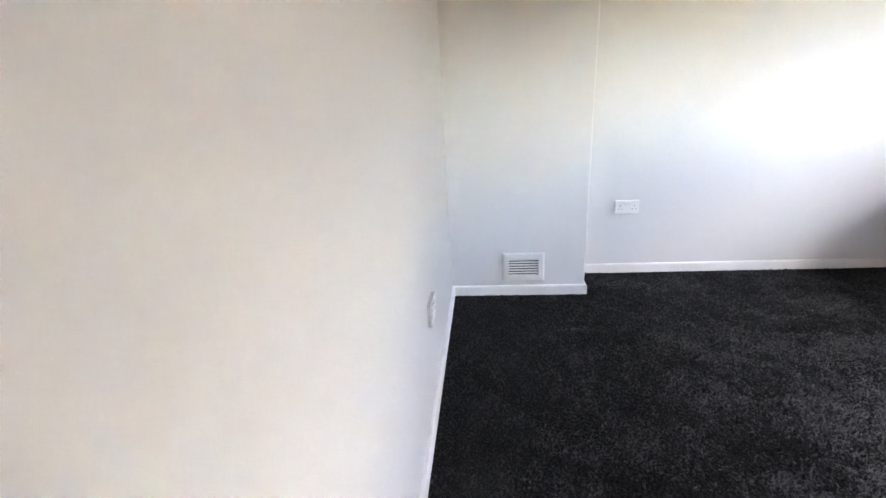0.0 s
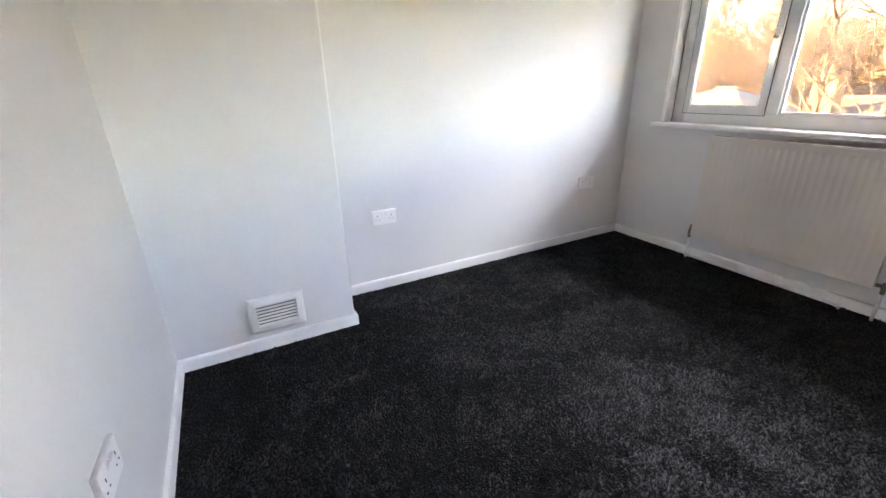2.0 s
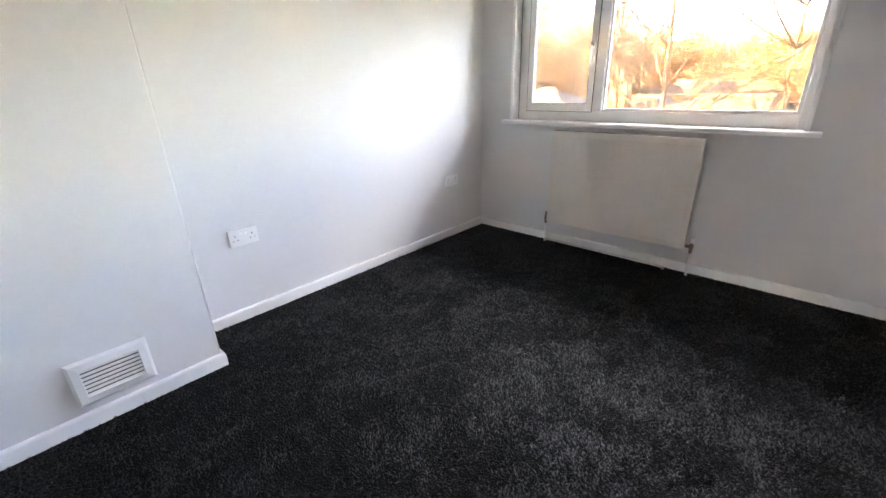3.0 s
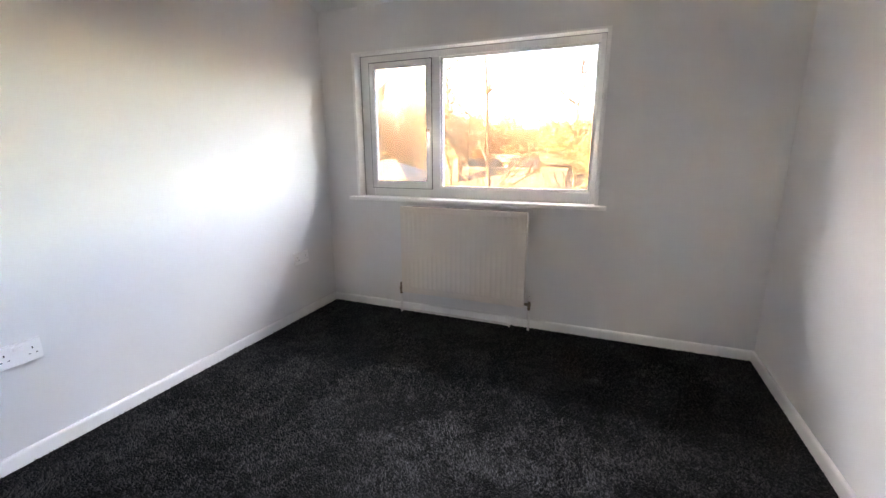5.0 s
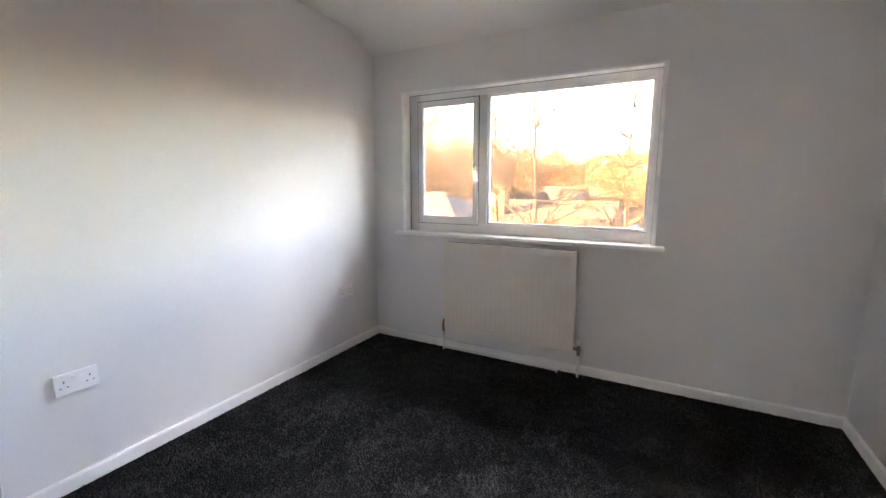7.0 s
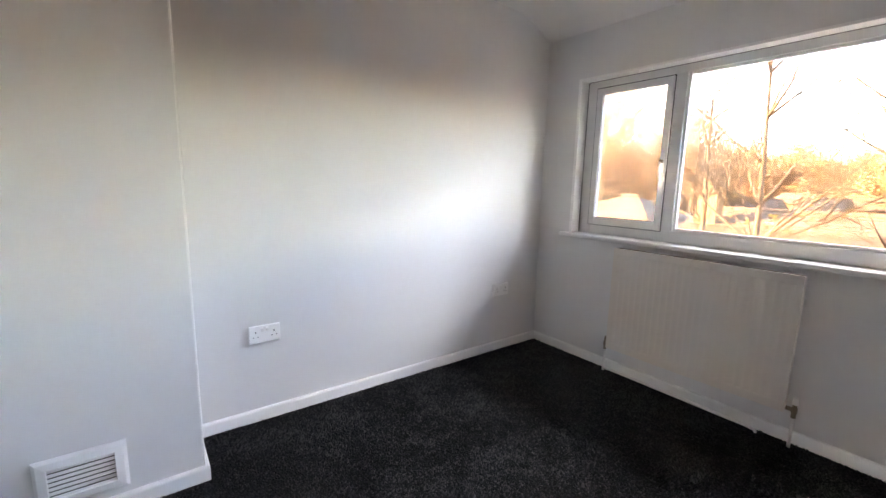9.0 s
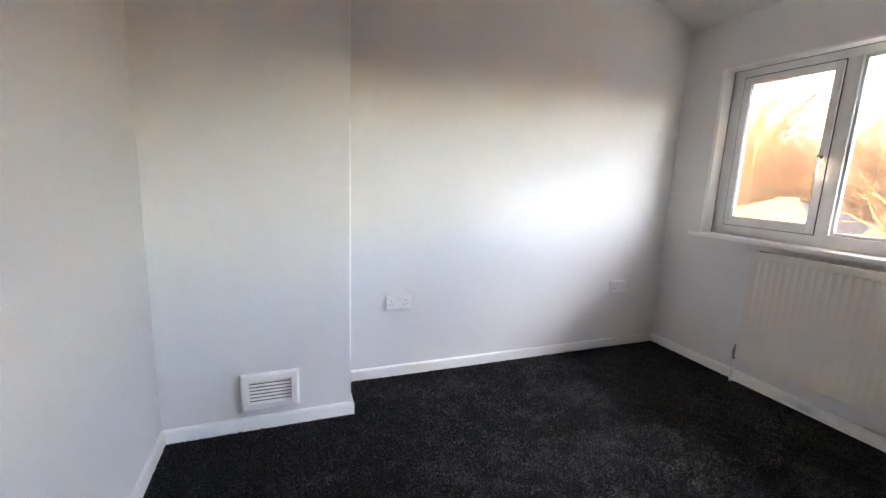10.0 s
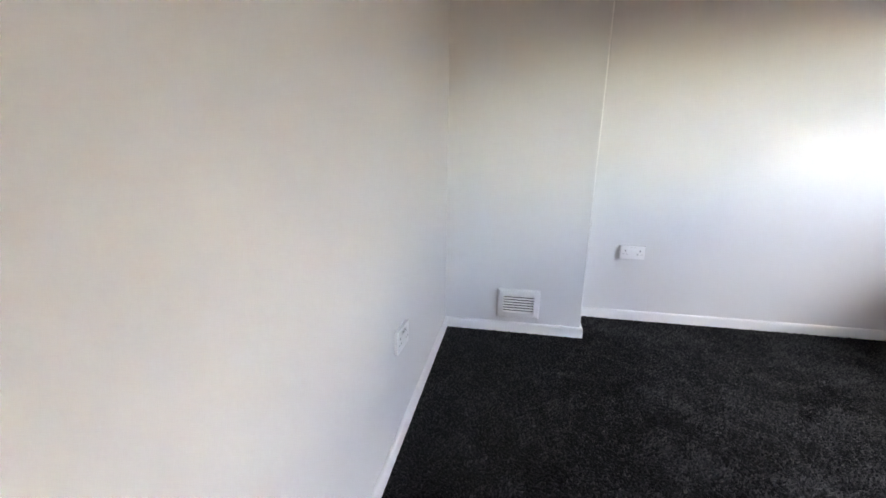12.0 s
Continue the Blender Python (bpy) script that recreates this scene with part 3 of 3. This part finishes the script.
def house(name, label, x0, x1, y0, y1, ze, zr, roofmat, hip=0.0, chimney=None, wallmat=None):
    h = thing(name, label, "house", (0, 0, 0))
    part("wall", boxes((x0 + 0.3, x1 - 0.3, y0 + 0.3, y1 - 0.3, GROUND, ze)), wallmat or M_RENDER, h, "pale rendered walls")
    tiled_roof(h, x0, x1, y0, y1, ze, zr, roofmat, hip)
    n = max(1, int((y1 - y0) / 3.5))
    for i in range(n):
        y = y0 + (i + 0.5) * (y1 - y0) / n
        w = part("window", boxes((x0 + 0.22, x0 + 0.30, y - 0.6, y + 0.6, ze - 1.5, ze - 0.5), bevel=0.01), M_UPVC, h, "white framed window")
        part("pane", boxes((x0 + 0.20, x0 + 0.22, y - 0.5, y + 0.5, ze - 1.4, ze - 0.6)), M_DKGLASS, w)
    if chimney:
        cx, cy, cw, cz = chimney
        c = part("chimney", boxes((cx - cw / 2, cx + cw / 2, cy - cw / 2, cy + cw / 2, ze, cz), (cx - cw / 2 - 0.05, cx + cw / 2 + 0.05, cy - cw / 2 - 0.05, cy + cw / 2 + 0.05, cz, cz + 0.10)),
                 M_RENDER, h, "sunlit chimney stack")
        part("chimney_pot", lathe([(0.11, cz + 0.1), (0.13, cz + 0.12), (0.10, cz + 0.4), (0.12, cz + 0.43)], "Z", 12, (cx, cy, 0)), M_TILE, c)
    return h


house("bungalow", "low house with a broad sunlit tiled roof and pale chimney", 14.0, 26.0, 3.9, 9.3, -1.15, 0.42, M_TILE, 0.0, (18.4, 8.6, 0.62, 1.05))
house("bungalow", "low house with a pale hipped roof beside the wood", 16.5, 23.5, 9.6, 15.6, -0.50, 0.75, M_PALEROOF, 2.6)
for i, (x, y, w, l, ze, zr, mm) in enumerate(((60, 12, 7, 4, -1.0, 0.3, M_PALEROOF), (68, 8, 7, 6, -0.9, 0.6, M_TILE), (56, 17, 7, 5, -1.2, 0.1, M_TILE), (72, 15.5, 7, 6, -0.6, 0.7, M_PALEROOF), (80, 1, 8, 9, 0.0, 1.4, M_TILE))):
    h = house("house", "small distant house with a pitched roof below the trees", x, x + w, y, y + l, ze, zr, mm)
    tagged(h, group="distant houses")


def car(at, rz, paint, label):
    c = thing("car", label, "car", at, rz, "parked cars")
    bm = bmesh.new()
    prof = [(-2.1, 0.35), (-2.1, 0.75), (-1.9, 0.92), (-1.2, 1.0), (-0.6, 1.42), (0.7, 1.44), (1.4, 1.0), (2.0, 0.9), (2.1, 0.6), (2.1, 0.35)]
    a = [bm.verts.new((x, -0.85 if z < 1.1 else -0.68, z)) for x, z in prof]
    b = [bm.verts.new((x, 0.85 if z < 1.1 else 0.68, z)) for x, z in prof]
    for i in range(len(prof)):
        j = (i + 1) % len(prof)
        bm.faces.new((a[i], a[j], b[j], b[i]))
    bm.faces.new(a)
    bm.faces.new(b)
    bmesh.ops.bevel(bm, geom=bm.edges[:], offset=0.05, segments=2, affect="EDGES")
    part("body", bm, paint, c)
    part("side_windows", boxes((-0.85, 1.0, -0.80, 0.80, 1.05, 1.33), bevel=0.05), M_DKGLASS, c)
    for x in (-1.3, 1.3):
        for y in (-0.84, 0.84):
            wh = part("wheel", lathe([(0.20, -0.1), (0.31, -0.09), (0.33, 0.0), (0.31, 0.09), (0.20, 0.1)], "Y", 18, (x, y, 0.33)), M_TYRE, c)
            part("rim", lathe([(0.001, -0.11), (0.19, -0.105), (0.19, 0.105), (0.001, 0.11)], "Y", 14, (x, y, 0.33)), M_CHROME, wh)
    return c


for x, y, rz, pm, lb in ((34, 6.0, 80, M_CARWHITE, "white parked car on the far tarmac"), (35, 10.5, 95, M_CARBLUE, "dark blue parked car on the far tarmac"),
                         (36, 15.0, 90, M_CARWHITE, "white parked car on the far tarmac"), (33, 8.2, 85, M_CARWHITE, "white parked car on the far tarmac")):
    car((x, y, GROUND + 0.02), rz, pm, lb)


def grow(bm, p, d, length, r, depth, rng, tips, sides=6, spread=0.55, up=0.12):
    """A limb and the limbs on it."""
    pts, rad = [p.copy()], [r]
    n = 5 if depth > 1 else 4
    for i in range(n):
        d = (d + Vector((rng.gauss(0, 0.055), rng.gauss(0, 0.055), rng.gauss(0, 0.04) + up * 0.3))).normalized()
        p = p + d * (length / n)
        pts.append(p.copy())
        rad.append(r * (1 - 0.62 * (i + 1) / n))
        if depth > 0 and i >= 1:
            for _ in range(1 + (rng.random() < 0.75)):
                side = d.cross(Vector((rng.gauss(0, 1), rng.gauss(0, 1), rng.gauss(0, 1)))).normalized()
                nd = (d * (1 - spread * 0.5) + side * spread * rng.uniform(0.7, 1.3) + Vector((0, 0, up))).normalized()
                grow(bm, p, nd, length * rng.uniform(0.35, 0.6), rad[-1] * 0.55, depth - 1, rng, tips, max(3, sides - 1), spread, up)
    tips.append(p.copy())
    tube(bm, pts, rad, sides)


def near_tree(name, label, at, height, r, forks, seed, leaves=0, depth=3):
    t = thing(name, label, "tree", at)
    rng = random.Random(seed)
    tips = []
    bm = bmesh.new()
    # trunk
    pts, rad = [], []
    for i in range(11):
        s = i / 10
        pts.append(Vector((0.10 * math.sin(s * 5 + seed), 0.08 * math.sin(s * 4 + 2 * seed), s * height)))
        rad.append(r * (1 - 0.85 * s))
    tube(bm, pts, rad, 9)
    part("trunk", bm, M_BARK, t, "slender pale trunk lit from one side", smooth=True)
    bm = bmesh.new()
    for i in range(4, 10):
        for _ in range(3):
            a = rng.uniform(0, 2 * math.pi)
            d = Vector((math.cos(a), math.sin(a), rng.uniform(0.35, 0.9))).normalized()
            grow(bm, pts[i], d, rng.uniform(1.3, 2.6) * (1.25 - i / 12), rad[i] * 0.45 + 0.013, depth - 1, rng, tips, 5)
    for az, el, ln in forks:
        d = Vector((math.cos(radians(az)) * math.cos(radians(el)), math.sin(radians(az)) * math.cos(radians(el)), math.sin(radians(el))))
        grow(bm, pts[4], d, ln, r * 0.26, depth - 1, rng, tips, 6, 0.6, 0.12)
    part("branches", bm, M_BARK, t, "bare spreading branches", smooth=True)
    if leaves:
        bm = bmesh.new()
        low = sorted(tips, key=lambda q: q.z)[: len(tips)]
        for _ in range(leaves):
            q = rng.choice(low) + Vector((rng.gauss(0, 0.06), rng.gauss(0, 0.06), rng.gauss(0, 0.06)))
            u = Vector((rng.gauss(0, 1), rng.gauss(0, 1), rng.gauss(0, 1))).normalized()
            v = u.cross(Vector((rng.gauss(0, 1), rng.gauss(0, 1), 0.3))).normalized()
            s = rng.uniform(0.02, 0.042)
            vs = [bm.verts.new(q + a * s) for a in (-u, v * 0.55 + u * 0.1, u, -v * 0.55 + u * 0.1)]
            bm.faces.new(vs)
        part("leaves", bm, M_LEAF, t, "sparse yellow-green leaves")
    return t


near_tree("tree", "slender bare tree with low forks and a pale trunk", (9.9, 4.70, GROUND), 7.2, 0.07, [(95, 55, 2.3), (-88, 40, 2.9), (75, 64, 2.2), (-100, 52, 2.1)], 5)
near_tree("tree", "bare tree with many fine twigs behind the slender one", (14.6, 7.35, GROUND), 7.2, 0.10, [(60, 50, 2.4), (-90, 55, 2.2)], 8, depth=3)
near_tree("tree", "thin bare tree with a few yellow leaves", (10.6, 2.85, GROUND), 6.0, 0.055, [(90, 50, 1.9), (-90, 40, 1.8), (0, 50, 1.6)], 12, leaves=260)
near_tree("shrub", "low thin shrub with yellow-green leaves", (8.6, 2.45, GROUND), 3.3, 0.035, [(90, 60, 1.2), (-90, 60, 1.0), (180, 60, 1.0), (40, 60, 1.1)], 21, leaves=900)
near_tree("tree", "bare tree beside the house, a few leaves on its branches", (8.2, 0.55, GROUND), 7.5, 0.09, [(95, 50, 2.2), (70, 60, 2.4)], 33, leaves=160)


def far_tree(name, label, seed, height, crown, material, dense, bare=True):
    """A tree as seen from afar: a tapered trunk, limbs, and a crown of many small twigs."""
    t = thing(name, label, "tree")
    rng = random.Random(seed)
    bm = bmesh.new()
    tips = []
    tube(bm, [(0, 0, 0), (0.1, 0, height * 0.4), (0, 0.1, height * 0.8)], [0.22, 0.15, 0.05], 6)
    for i in range(7):
        a = i * 2.4
        grow(bm, Vector((0.05, 0, height * (0.25 + 0.07 * i))), Vector((math.cos(a), math.sin(a), 0.9)).normalized(), height * 0.38, 0.09, 1, rng, tips, 4)
    part("trunk", bm, M_TWIG if bare else M_BARK, t)
    bm = bmesh.new()
    clumps = []
    for _ in range(26):
        a, zz = rng.uniform(0, 2 * math.pi), rng.uniform(-1, 1)
        rr = math.sqrt(1 - zz * zz) * rng.uniform(0.5, 1.0)
        clumps.append(Vector((rr * math.cos(a) * crown, rr * math.sin(a) * crown, height * 0.62 + zz * height * 0.36)))
    for _ in range(dense):
        c = rng.choice(clumps)
        q = c + Vector((rng.gauss(0, 1), rng.gauss(0, 1), rng.gauss(0, 1))) * crown * 0.22
        d = (Vector((rng.gauss(0, 0.6), rng.gauss(0, 0.6), rng.uniform(0.2, 1.2))) if bare else Vector((rng.gauss(0, 1), rng.gauss(0, 1), rng.gauss(0, 0.5)))).normalized()
        u = d.cross(Vector((rng.gauss(0, 1), rng.gauss(0, 1), rng.gauss(0, 1)))).normalized()
        ln, w = (rng.uniform(0.35, 1.0), rng.uniform(0.006, 0.015)) if bare else (rng.uniform(0.10, 0.26), rng.uniform(0.06, 0.14))
        bm.faces.new([bm.verts.new(q + v) for v in (-u * w, u * w, d * ln + u * w * 0.3, d * ln - u * w * 0.3)])
    part("crown", bm, material, t)
    return t


kinds = [far_tree("tree", "tall bare tree with a haze of brown twigs", 1, 9.5, 2.6, M_TWIG, 3000),
         far_tree("tree", "tall bare tree with a haze of brown twigs", 2, 8.0, 3.0, M_TWIG, 3000),
         far_tree("tree", "russet leafed tree in the far wood", 3, 9.0, 3.6, M_WOODS, 7000, False),
         far_tree("tree", "russet leafed tree in the far wood", 4, 7.5, 4.0, M_WOODS, 7000, False),
         far_tree("tree", "dark evergreen tree in the far wood", 5, 9.5, 3.0, M_FIR, 7000, False)]
rng = random.Random(77)
spots = []
for i in range(17):                                    # wood beyond the pale roof
    az = rng.uniform(22, 44)
    dd = rng.uniform(30, 46)
    spots.append((0 if rng.random() < 0.5 else 1, az, dd, rng.uniform(0.85, 1.15)))
for i in range(16):
    spots.append((2 if rng.random() < 0.5 else 3, rng.uniform(18, 46), rng.uniform(48, 60), rng.uniform(0.75, 0.95)))
for i in range(70):                                    # far belt
    az = -14 + 34 * (i + rng.random()) / 70
    spots.append((rng.choice((2, 3, 3, 2, 3, 2, 3, 2, 0)), az, rng.uniform(95, 130), rng.uniform(0.85, 1.25)))
spots += [(4, 5.0, 70, 0.95), (4, 4.2, 72, 0.85), (3, 6.6, 75, 1.05), (3, 7.6, 78, 1.0), (2, 2.4, 60, 0.85), (2, 0.5, 55, 0.9), (3, -2, 52, 0.9), (2, -5, 50, 0.9)]
used = set()
for k, az, dd, sc in spots:
    a = radians(az)
    m = pose(1.45 + dd * math.cos(a), 2.19 + dd * math.sin(a), GROUND, 0, 0, rng.uniform(0, 360)) @ Matrix.Scale(sc, 4)
    if k in used:
        o = copy_thing(kinds[k], m)
        o.matrix_world = m
    else:
        used.add(k)
        o = kinds[k]
        o.matrix_world = m
    o["group"] = "woodland trees"
